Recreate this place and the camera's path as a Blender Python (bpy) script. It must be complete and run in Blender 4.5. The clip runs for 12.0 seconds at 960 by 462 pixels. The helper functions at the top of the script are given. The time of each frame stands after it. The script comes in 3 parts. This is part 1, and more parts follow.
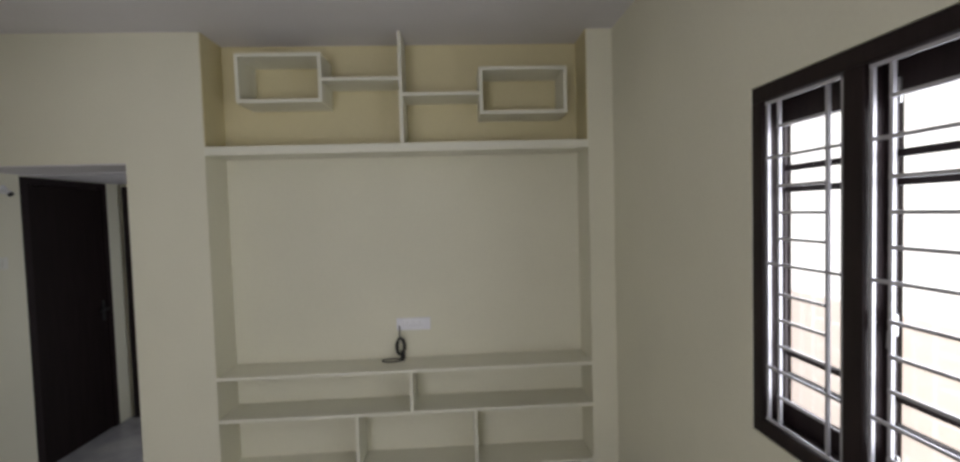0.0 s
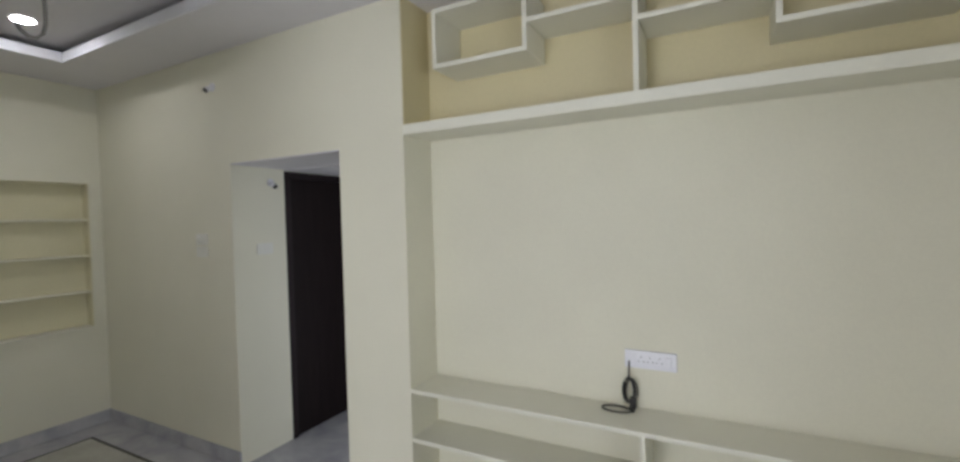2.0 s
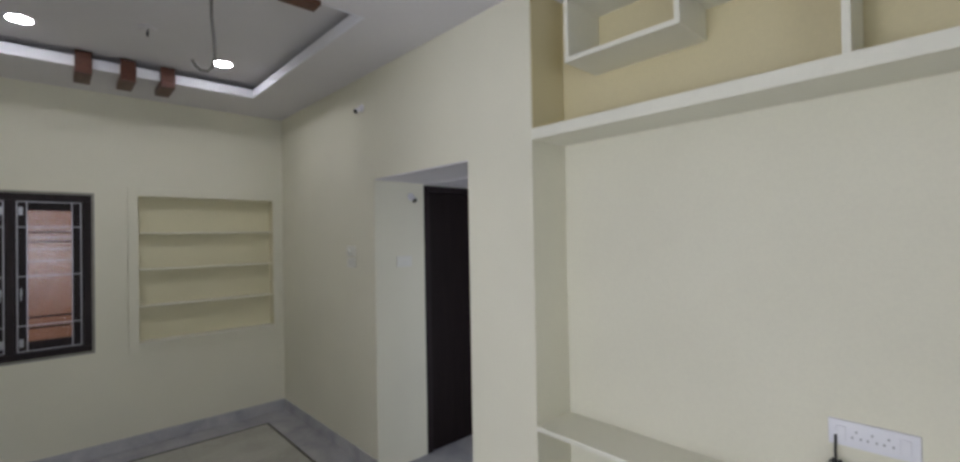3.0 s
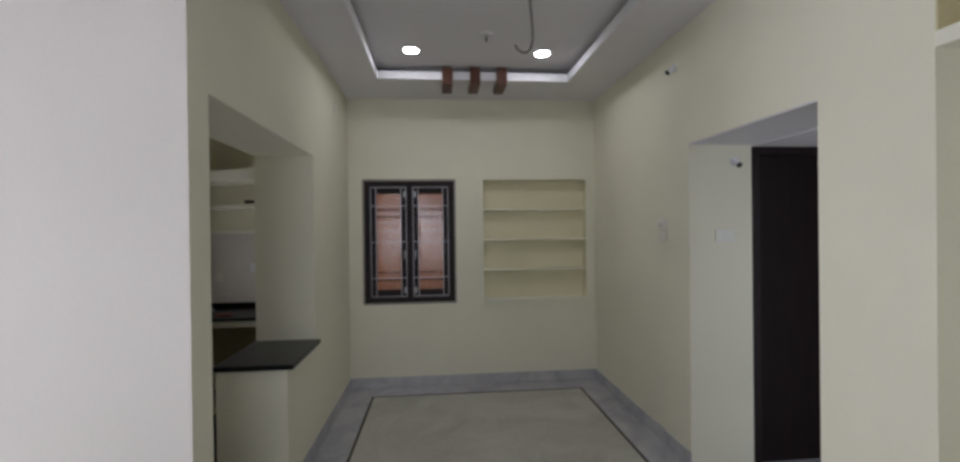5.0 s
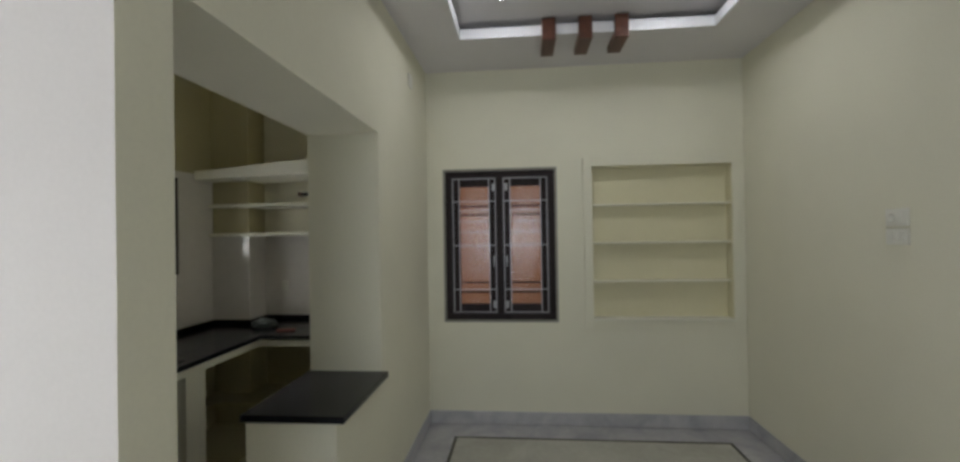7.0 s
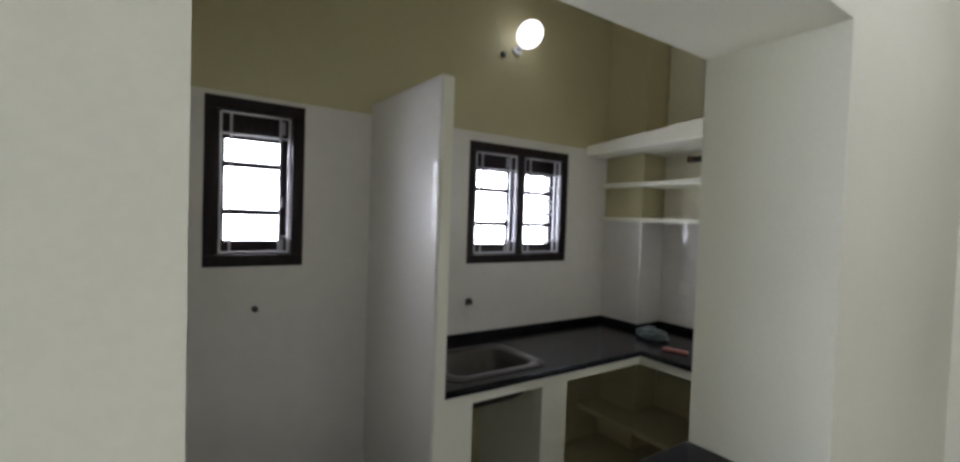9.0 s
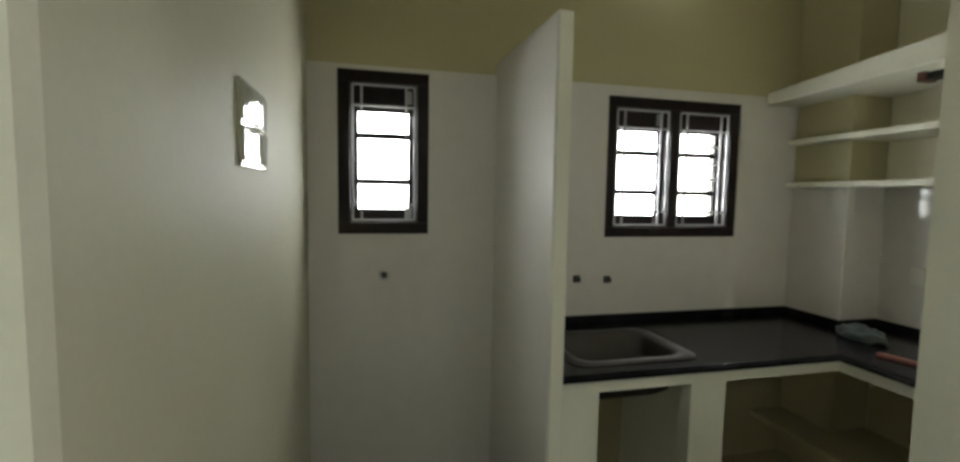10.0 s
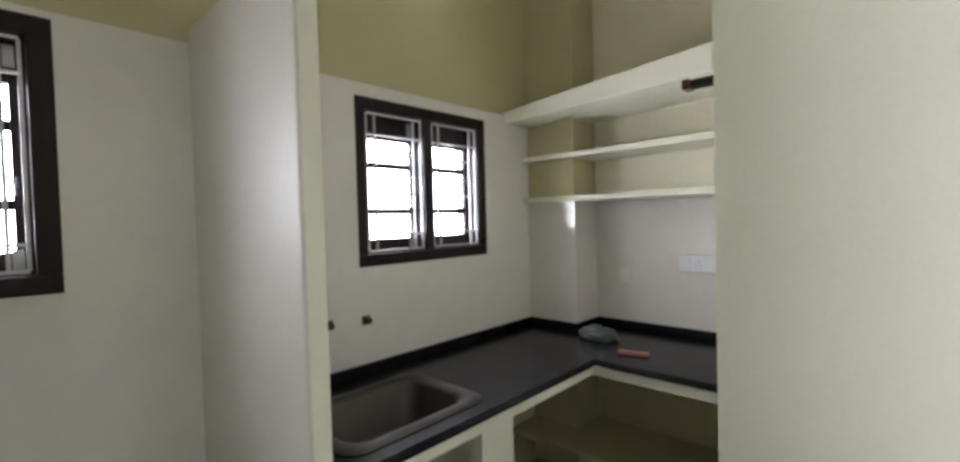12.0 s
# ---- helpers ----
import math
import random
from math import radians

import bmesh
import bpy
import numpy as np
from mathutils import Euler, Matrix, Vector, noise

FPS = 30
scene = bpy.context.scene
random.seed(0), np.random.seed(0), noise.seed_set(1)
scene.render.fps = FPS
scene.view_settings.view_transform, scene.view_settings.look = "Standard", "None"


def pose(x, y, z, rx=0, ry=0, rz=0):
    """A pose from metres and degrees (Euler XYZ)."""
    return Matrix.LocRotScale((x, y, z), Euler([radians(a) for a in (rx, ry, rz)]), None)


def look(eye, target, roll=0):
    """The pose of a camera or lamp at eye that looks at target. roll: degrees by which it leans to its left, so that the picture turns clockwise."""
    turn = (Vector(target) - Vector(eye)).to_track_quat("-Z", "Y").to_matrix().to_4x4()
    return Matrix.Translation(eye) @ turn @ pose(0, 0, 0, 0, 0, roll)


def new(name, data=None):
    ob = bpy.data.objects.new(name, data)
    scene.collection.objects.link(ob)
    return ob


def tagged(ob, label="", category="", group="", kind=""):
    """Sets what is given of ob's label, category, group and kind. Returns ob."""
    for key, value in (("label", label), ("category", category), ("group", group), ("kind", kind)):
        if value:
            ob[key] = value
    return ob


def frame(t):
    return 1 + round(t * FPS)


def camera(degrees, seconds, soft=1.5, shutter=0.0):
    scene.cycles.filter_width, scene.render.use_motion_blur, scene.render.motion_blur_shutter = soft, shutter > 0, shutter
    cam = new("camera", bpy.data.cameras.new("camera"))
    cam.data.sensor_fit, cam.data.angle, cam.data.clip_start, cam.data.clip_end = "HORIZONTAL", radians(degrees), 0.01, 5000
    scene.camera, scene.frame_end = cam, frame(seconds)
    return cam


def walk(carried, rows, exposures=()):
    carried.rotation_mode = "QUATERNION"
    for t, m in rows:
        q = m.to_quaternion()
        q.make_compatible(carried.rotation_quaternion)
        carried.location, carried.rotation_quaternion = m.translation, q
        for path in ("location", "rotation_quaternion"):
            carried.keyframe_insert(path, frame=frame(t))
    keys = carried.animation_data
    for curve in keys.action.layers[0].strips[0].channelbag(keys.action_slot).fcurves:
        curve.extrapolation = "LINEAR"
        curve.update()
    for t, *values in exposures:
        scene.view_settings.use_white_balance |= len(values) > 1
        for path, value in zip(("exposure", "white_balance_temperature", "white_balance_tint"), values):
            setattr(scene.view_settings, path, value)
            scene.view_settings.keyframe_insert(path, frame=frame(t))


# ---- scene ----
cam = camera(92.89, 12.0, soft=2.8)
PATH = [
    (0, (4.770, -2.854, 1.742), (4.869, -0.858, 1.662), -1.66),
    (0.5, (4.788, -2.609, 1.743), (4.642, -0.616, 1.644), -1.29),
    (1, (4.845, -2.361, 1.729), (4.400, -0.414, 1.618), -1.05),
    (1.5, (4.832, -2.157, 1.682), (4.122, -0.289, 1.599), -1.23),
    (2, (4.752, -1.971, 1.677), (3.816, -0.205, 1.624), -1.48),
    (2.5, (4.710, -1.843, 1.675), (3.526, -0.232, 1.660), -1.78),
    (3, (4.676, -1.675, 1.677), (3.216, -0.309, 1.700), -1.03),
    (3.5, (4.640, -1.478, 1.696), (2.922, -0.454, 1.730), -0.34),
    (5.3, (4.582, -1.626, 1.532), (2.586, -1.499, 1.518), -0.7),
    (5.5, (4.535, -1.623, 1.520), (2.538, -1.507, 1.506), -0.61),
    (6, (4.278, -1.656, 1.519), (2.279, -1.571, 1.521), -0.77),
    (6.5, (4.002, -1.701, 1.539), (2.002, -1.691, 1.536), -1.06),
    (6.7, (3.881, -1.703, 1.531), (1.882, -1.764, 1.533), -1.16),
    (8.3, (3.055, -1.904, 1.549), (1.332, -2.924, 1.55), 0.9),
    (8.5, (2.969, -1.923, 1.556), (1.373, -3.129, 1.533), 0.52),
    (9, (2.759, -2.023, 1.541), (1.643, -3.681, 1.484), 1.94),
    (9.5, (2.599, -2.071, 1.529), (2.023, -3.982, 1.405), 1.62),
    (10, (2.513, -2.120, 1.472), (2.055, -4.061, 1.321), 0.94),
    (10.5, (2.482, -2.274, 1.490), (1.746, -4.129, 1.370), 0.37),
    (11, (2.454, -2.466, 1.507), (1.331, -4.120, 1.461), -0.55),
    (11.5, (2.411, -2.559, 1.475), (1.065, -4.037, 1.435), -0.99),
    (12, (2.386, -2.579, 1.463), (0.931, -3.949, 1.411), -1.52),
]
EXPOSURES = [(0.0, -0.66, 6500, 14), (0.5, -0.26, 6400, 12), (1.0, 0.12, 6150, 12), (2.0, 0.03, 6150, 13), (3.5, -0.04, 5980, 16), (5.5, -0.1, 6150, 14), (6.5, 0.04, 6200, 11), (8.5, 0.43, 6250, 8),
             (9.0, 0.9, 5700, 15), (9.5, 0.5, 6150, 8), (10.0, 0.8, 6300, 4), (10.5, 1.62, 6050, 12), (11.0, 1.8, 5780, 16), (12.0, 1.6, 5920, 14)]
walk(cam, [(t, look(eye, target, roll)) for t, eye, target, roll in PATH], EXPOSURES)

# ---- world, sun, light at windows and unseen openings ----
world = bpy.data.worlds.new("sky")
scene.world = world
world.use_nodes = True
wn = world.node_tree
sky = wn.nodes.new("ShaderNodeTexSky")
sky.sky_type = "NISHITA"
sky.sun_disc = False
sky.sun_elevation = radians(62)
sky.sun_rotation = radians(60)
wn.nodes["Background"].inputs["Strength"].default_value = 0.15
wn.links.new(sky.outputs["Color"], wn.nodes["Background"].inputs["Color"])

sun_data = bpy.data.lights.new("sun", "SUN")
sun_data.energy, sun_data.angle, sun_data.color = 1.2, radians(10), (1.0, 0.96, 0.9)
sun_ob = new("sun", sun_data)
sun_ob.matrix_world = look((9, 3, 12), (4, 0.1, 2))


def opening_light(name, place, target, w, h, watts, color):
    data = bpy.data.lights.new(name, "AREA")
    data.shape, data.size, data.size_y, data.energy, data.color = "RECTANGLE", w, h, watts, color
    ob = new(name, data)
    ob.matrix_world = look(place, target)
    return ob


opening_light("sky_light_east", (5.8445, -2.115, 1.55), (0, -2.115, 1.55), 1.5, 1.1, 52, (0.88, 0.94, 1.0))
# Added fill lamp at an invented entrance, brightening the living room.
opening_light("fill_light_unseen_entrance", (3.6, -5.36, 1.05), (3.6, 0, 1.05), 1.28, 2.08, 54, (0.95, 0.97, 1.0))
opening_light("sky_light_sink", (0.993, -4.4, 1.63), (0.993, 0, 1.63), 0.72, 0.64, 13, (1.0, 0.97, 0.96))
opening_light("sky_light_utility", (2.463, -4.4, 1.65), (2.463, 0, 1.65), 0.35, 0.64, 6.8, (1.0, 0.97, 0.96))
# Added lamp in a closed recess: daylight from an inferred, unseen side doorway.
opening_light("sky_light_unseen_doorway", (2.86, 0.88, 1.02), (1.0, 0.88, 1.02), 0.74, 2.0, 5, (0.9, 0.95, 1.0))

# ---- materials ----


def material(name, color, rough=0.6, metal=0.0, vary=0.06, scale=3.0, grain=60.0, bump=0.15, spec=0.5, transmission=0.0, tint=None):
    """A surface with broad stains and fine grain; tint: the colour that the stains lean to."""
    m = bpy.data.materials.new(name)
    m.use_nodes = True
    t = m.node_tree
    b = t.nodes["Principled BSDF"]
    b.inputs["Roughness"].default_value = rough
    b.inputs["Metallic"].default_value = metal
    b.inputs["Specular IOR Level"].default_value = spec
    b.inputs["Transmission Weight"].default_value = transmission
    co = t.nodes.new("ShaderNodeTexCoord")
    big = t.nodes.new("ShaderNodeTexNoise")
    big.inputs["Scale"].default_value = scale
    big.inputs["Detail"].default_value = 5
    small = t.nodes.new("ShaderNodeTexNoise")
    small.inputs["Scale"].default_value = grain
    small.inputs["Detail"].default_value = 4
    for n in (big, small):
        t.links.new(co.outputs["Object"], n.inputs["Vector"])
    ramp = t.nodes.new("ShaderNodeMapRange")
    ramp.inputs["From Min"].default_value, ramp.inputs["From Max"].default_value = 0.3, 0.7
    t.links.new(big.outputs["Fac"], ramp.inputs["Value"])
    mix = t.nodes.new("ShaderNodeMix")
    mix.data_type = "RGBA"
    other = tint if tint else tuple(c * (1 - 2 * vary) for c in color)
    mix.inputs["A"].default_value = (*color, 1)
    mix.inputs["B"].default_value = (*other, 1)
    t.links.new(ramp.outputs["Result"], mix.inputs["Factor"])
    fine = t.nodes.new("ShaderNodeMix")
    fine.data_type, fine.blend_type = "RGBA", "MULTIPLY"
    fine.inputs["Factor"].default_value = 1.0
    lev = t.nodes.new("ShaderNodeMapRange")
    lev.inputs["From Min"].default_value, lev.inputs["From Max"].default_value = 0.3, 0.7
    lev.inputs["To Min"].default_value, lev.inputs["To Max"].default_value = 1 - vary, 1.0
    t.links.new(small.outputs["Fac"], lev.inputs["Value"])
    t.links.new(mix.outputs["Result"], fine.inputs["A"])
    t.links.new(lev.outputs["Result"], fine.inputs["B"])
    t.links.new(fine.outputs["Result"], b.inputs["Base Color"])
    rl = t.nodes.new("ShaderNodeMapRange")
    rl.inputs["To Min"].default_value, rl.inputs["To Max"].default_value = max(rough - 0.06, 0.02), min(rough + 0.06, 1)
    t.links.new(big.outputs["Fac"], rl.inputs["Value"])
    t.links.new(rl.outputs["Result"], b.inputs["Roughness"])
    if bump:
        bp = t.nodes.new("ShaderNodeBump")
        bp.inputs["Strength"].default_value = bump
        bp.inputs["Distance"].default_value = 0.002
        t.links.new(small.outputs["Fac"], bp.inputs["Height"])
        t.links.new(bp.outputs["Normal"], b.inputs["Normal"])
    return m


def stretched(m, vector):
    """Stretches the grain of a material: wood along its length."""
    t = m.node_tree
    mp = t.nodes.new("ShaderNodeMapping")
    mp.inputs["Scale"].default_value = vector
    co = next(n for n in t.nodes if n.type == "TEX_COORD")
    t.links.new(co.outputs["Object"], mp.inputs["Vector"])
    for n in t.nodes:
        if n.type == "TEX_NOISE":
            t.links.new(mp.outputs["Vector"], n.inputs["Vector"])
    return m


def emitting(name, color, strength):
    m = bpy.data.materials.new(name)
    m.use_nodes = True
    b = m.node_tree.nodes["Principled BSDF"]
    b.inputs["Base Color"].default_value = (0.8, 0.8, 0.8, 1)
    b.inputs["Emission Color"].default_value = (*color, 1)
    b.inputs["Emission Strength"].default_value = strength
    return m


def veined(name, color, vein, rough, scale):
    """Polished stone with soft cloudy veins."""
    m = material(name, color, rough, vary=0.08, scale=scale, grain=25, bump=0.02, tint=vein)
    big = next(n for n in m.node_tree.nodes if n.type == "TEX_NOISE")
    big.inputs["Distortion"].default_value = 1.6
    big.inputs["Detail"].default_value = 8
    return m


CREAM = material("cream_wall_paint", (0.765, 0.742, 0.605), 0.72, vary=0.035, scale=1.3, grain=90, bump=0.12, spec=0.3)
WINDOWSIDE = material("window_lit_wall_tone", (0.66, 0.625, 0.60), 0.7, vary=0.03, scale=1.3, grain=90, bump=0.12, spec=0.3)
WHITE = material("white_shelf_paint", (0.78, 0.765, 0.65), 0.45, vary=0.03, scale=2, grain=90, bump=0.1)
NICHE = material("beige_niche_paint", (0.70, 0.625, 0.385), 0.5, vary=0.04, scale=1.6, grain=80, bump=0.12)
CEIL = material("white_gypsum_ceiling", (0.74, 0.72, 0.74), 0.7, vary=0.03, scale=1.5, grain=80, bump=0.1)
LIP = material("white_tray_lip_enamel", (0.80, 0.80, 0.84), 0.55, vary=0.02, scale=3)
PTILE = material("satin_white_wall_tile", (0.72, 0.695, 0.67), 0.4, vary=0.03, scale=1.2, grain=60, bump=0.02, spec=0.6)
TILE = material("glazed_white_wall_tile", (0.74, 0.71, 0.665), 0.07, vary=0.04, scale=1.2, grain=14, bump=0.03)
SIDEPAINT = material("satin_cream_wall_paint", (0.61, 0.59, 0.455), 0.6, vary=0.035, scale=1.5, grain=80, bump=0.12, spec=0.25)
GLOSSPLATE = material("glossy_cream_plastic", (0.55, 0.54, 0.44), 0.05, vary=0.03, scale=6, grain=40, bump=0.05)
RECESS = material("pale_yellow_recess_paint", (0.71, 0.665, 0.455), 0.55, vary=0.04, scale=1.6, grain=80, bump=0.12)
KPAINT = material("yellow_kitchen_paint", (0.53, 0.485, 0.285), 0.55, vary=0.04, scale=1.4, grain=80)
DARKWOOD = stretched(material("dark_brown_varnished_wood", (0.022, 0.013, 0.014), 0.5, vary=0.2, scale=6, grain=50, bump=0.2, spec=0.25), (6, 6, 0.7))
DOORWOOD = stretched(material("black_brown_door_laminate", (0.018, 0.012, 0.012), 0.55, vary=0.12, scale=5, grain=60, bump=0.15, spec=0.12), (6, 6, 0.5))
REDWOOD = stretched(material("reddish_brown_wood", (0.13, 0.045, 0.025), 0.45, vary=0.2, scale=6, grain=50), (1, 6, 6))
STEEL = material("brushed_stainless_steel", (0.10, 0.093, 0.085), 0.52, metal=1.0, vary=0.06, scale=8, grain=120, bump=0.05)
SILVER = material("silver_painted_bar", (0.46, 0.45, 0.48), 0.4, metal=0.3, vary=0.06, scale=12)
BRIGHT = material("bright_zinc_fitting", (0.4, 0.4, 0.41), 0.3, metal=0.8, vary=0.08, scale=20)
GRANITE = material("black_granite", (0.016, 0.016, 0.02), 0.2, vary=0.25, scale=10, grain=220, bump=0.02, spec=0.2)
BORDER = veined("grey_border_marble", (0.53, 0.52, 0.53), (0.37, 0.37, 0.40), 0.22, 2.5)
MARBLE = veined("pale_green_marble", (0.53, 0.52, 0.46), (0.42, 0.41, 0.36), 0.18, 1.6)
for n, v in (("Coat Weight", 0.3), ("Coat Roughness", 0.03)):
    PTILE.node_tree.nodes["Principled BSDF"].inputs[n].default_value = v
INLAY = material("black_inlay_stone", (0.02, 0.02, 0.022), 0.25, vary=0.2, scale=8)
PLASTIC = material("white_switch_plastic", (0.80, 0.80, 0.84), 0.25, vary=0.02, scale=10)
HOLE = material("grey_hole_shade", (0.32, 0.32, 0.34), 0.5, vary=0.05, scale=10)
IVORY = material("ivory_switch_plastic", (0.76, 0.75, 0.68), 0.3, vary=0.02, scale=10)
DARKFLOOR = veined("dark_green_floor_surface", (0.05, 0.055, 0.05), (0.028, 0.032, 0.03), 0.22, 3.0)
KCREAM = material("cream_kitchen_paint", (0.80, 0.765, 0.60), 0.6, vary=0.04, scale=1.5, grain=80, spec=0.3)
SHEATH = material("grey_wire_sheath", (0.2, 0.19, 0.18), 0.5, vary=0.08, scale=20)
BLACK = material("black_rubber", (0.012, 0.012, 0.012), 0.5, vary=0.2, scale=12)
DARKMETAL = material("dark_grey_metal", (0.06, 0.06, 0.06), 0.4, metal=0.6, vary=0.1, scale=12)
ORANGE = material("orange_exterior_plaster", (0.31, 0.135, 0.06), 0.8, vary=0.1, scale=2, grain=40, bump=0.3)
MORTAR = material("grey_cement_mortar", (0.30, 0.29, 0.25), 0.85, vary=0.15, scale=9, grain=60, bump=0.4)
GROUND = material("dusty_ground", (0.28, 0.24, 0.19), 0.9, vary=0.15, scale=0.6, grain=20, bump=0.4)
BAG = material("grey_green_plastic_bag", (0.12, 0.15, 0.14), 0.3, vary=0.15, scale=14, grain=60, bump=0.3)
PINK = material("faded_red_wood_strip", (0.32, 0.13, 0.10), 0.6, vary=0.12, scale=14)
GLOW = emitting("downlight_glow", (1.0, 0.98, 0.96), 115)
REVEALWHITE = material("blown_out_reveal_white", (0.86, 0.85, 0.83), 0.8, vary=0.03, scale=2, grain=60, bump=0.2)
# Backdrop planes emit their own glow in place of bright daylight outside.
BACKGLOW = emitting("pale_backdrop_glow", (1.0, 0.97, 0.95), 2.2)
PINKBACKGLOW = emitting("pale_pink_backdrop_glow", (1.0, 0.83, 0.74), 1.35)
DIM_BACKGLOW = emitting("dim_pale_backdrop_glow", (1.0, 0.97, 0.96), 1.1)
BULB = emitting("bulb_glow", (1.0, 0.95, 0.88), 1.0)

GLASS = bpy.data.materials.new("clear_window_glass")
GLASS.use_nodes = True
gb = GLASS.node_tree.nodes["Principled BSDF"]
gb.inputs["Base Color"].default_value = (0.97, 0.99, 0.98, 1)
gb.inputs["Transmission Weight"].default_value = 1.0
gb.inputs["Roughness"].default_value = 0.0
gb.inputs["IOR"].default_value = 1.45

PATTERNED = bpy.data.materials.new("patterned_window_glass")
PATTERNED.use_nodes = True
pt = PATTERNED.node_tree
pb = pt.nodes["Principled BSDF"]
pb.inputs["Base Color"].default_value = (0.95, 0.9, 0.86, 1)
pb.inputs["Transmission Weight"].default_value = 1.0
pb.inputs["Roughness"].default_value = 0.05
pb.inputs["IOR"].default_value = 1.42
vor = pt.nodes.new("ShaderNodeTexNoise")
vor.inputs["Scale"].default_value = 30
vor.inputs["Distortion"].default_value = 1.2
pbump = pt.nodes.new("ShaderNodeBump")
pbump.inputs["Strength"].default_value = 0.25
pbump.inputs["Distance"].default_value = 0.006
pco = pt.nodes.new("ShaderNodeTexCoord")
pmap = pt.nodes.new("ShaderNodeMapping")
pmap.inputs["Scale"].default_value = (1, 1, 1.5)
pt.links.new(pco.outputs["Object"], pmap.inputs["Vector"])
pt.links.new(pmap.outputs["Vector"], vor.inputs["Vector"])
pt.links.new(vor.outputs["Fac"], pbump.inputs["Height"])
pt.links.new(pbump.outputs["Normal"], pb.inputs["Normal"])

# ---- mesh helpers ----


def box(bm, x0, x1, y0, y1, z0, z1, bevel=0.0):
    vs = [bm.verts.new((x, y, z)) for x in (x0, x1) for y in (y0, y1) for z in (z0, z1)]
    fs = [bm.faces.new([vs[i] for i in f]) for f in ((0, 1, 3, 2), (4, 6, 7, 5), (0, 4, 5, 1), (2, 3, 7, 6), (0, 2, 6, 4), (1, 5, 7, 3))]
    if bevel:
        edges = list({e for f in fs for e in f.edges})
        bmesh.ops.bevel(bm, geom=edges, offset=bevel, segments=2, affect="EDGES", profile=0.6)


def boxes(*rows, bevel=0.0):
    bm = bmesh.new()
    for r in rows:
        box(bm, *r, bevel=bevel)
    return bm


def tube(bm, points, radius, sides=8):
    """A round bar or cord along a line of points."""
    rings = []
    pts = [Vector(p) for p in points]
    for i, p in enumerate(pts):
        d = (pts[min(i + 1, len(pts) - 1)] - pts[max(i - 1, 0)]).normalized()
        side = d.cross(Vector((0, 0, 1)) if abs(d.z) < 0.9 else Vector((1, 0, 0))).normalized()
        up = side.cross(d)
        rings.append([bm.verts.new(p + radius * (math.cos(a) * side + math.sin(a) * up)) for a in (2 * math.pi * k / sides for k in range(sides))])
    for r0, r1 in zip(rings, rings[1:]):
        for k in range(sides):
            bm.faces.new((r0[k], r0[(k + 1) % sides], r1[(k + 1) % sides], r1[k]))
    bm.faces.new(rings[0])
    bm.faces.new(list(reversed(rings[-1])))


def lathe(bm, profile, m=None, sides=24):
    """A turned shape from (radius, height) pairs, about z, laid by m."""
    m = m or Matrix.Identity(4)
    rings = [[bm.verts.new(m @ Vector((r * math.cos(2 * math.pi * k / sides), r * math.sin(2 * math.pi * k / sides), h))) for k in range(sides)] for r, h in profile]
    for r0, r1 in zip(rings, rings[1:]):
        for k in range(sides):
            bm.faces.new((r0[k], r0[(k + 1) % sides], r1[(k + 1) % sides], r1[k]))
    bm.faces.new(list(reversed(rings[0])))
    bm.faces.new(rings[-1])


def pierced(us, zs, v0, v1, holes, along="x"):
    """One connected wall from a grid of blocks: us along it, zs up, v0 to v1 its thickness; holes: the (column, row) cells left open."""
    bm = bmesh.new()

    def corner(i, j, k):
        return (us[i], (v0, v1)[k], zs[j]) if along == "x" else ((v0, v1)[k], us[i], zs[j])

    made = {}

    def vert(i, j, k):
        if (i, j, k) not in made:
            made[i, j, k] = bm.verts.new(corner(i, j, k))
        return made[i, j, k]

    solid = {(i, j) for i in range(len(us) - 1) for j in range(len(zs) - 1)} - set(holes)
    for i, j in sorted(solid):
        for k in (0, 1):
            bm.faces.new([vert(*c, k) for c in ((i, j), (i + 1, j), (i + 1, j + 1), (i, j + 1))])
        for near, a, b in (((i - 1, j), (i, j), (i, j + 1)), ((i + 1, j), (i + 1, j), (i + 1, j + 1)), ((i, j - 1), (i, j), (i + 1, j)), ((i, j + 1), (i, j + 1), (i + 1, j + 1))):
            if near not in solid:
                bm.faces.new([vert(*a, 0), vert(*b, 0), vert(*b, 1), vert(*a, 1)])
    return bm


def mesh_of(name, bm, mat):
    bmesh.ops.recalc_face_normals(bm, faces=bm.faces)
    me = bpy.data.meshes.new(name)
    bm.to_mesh(me)
    bm.free()
    me.materials.append(mat)
    return me


def part(name, bm, mat, parent, label="", smooth=False):
    ob = new(name, mesh_of(name, bm, mat))
    ob.parent = parent
    if smooth:
        ob.data.polygons.foreach_set("use_smooth", [True] * len(ob.data.polygons))
    return tagged(ob, label)


def thing(name, label, category, m=None, group="", kind=""):
    ob = new(name)
    ob.empty_display_size = 0.05
    ob.matrix_world = m or Matrix.Identity(4)
    return tagged(ob, label, category, group, kind)


def setting(name, bm, mat, label, category):
    return tagged(new(name, mesh_of(name, bm, mat)), label, category, kind="structure")


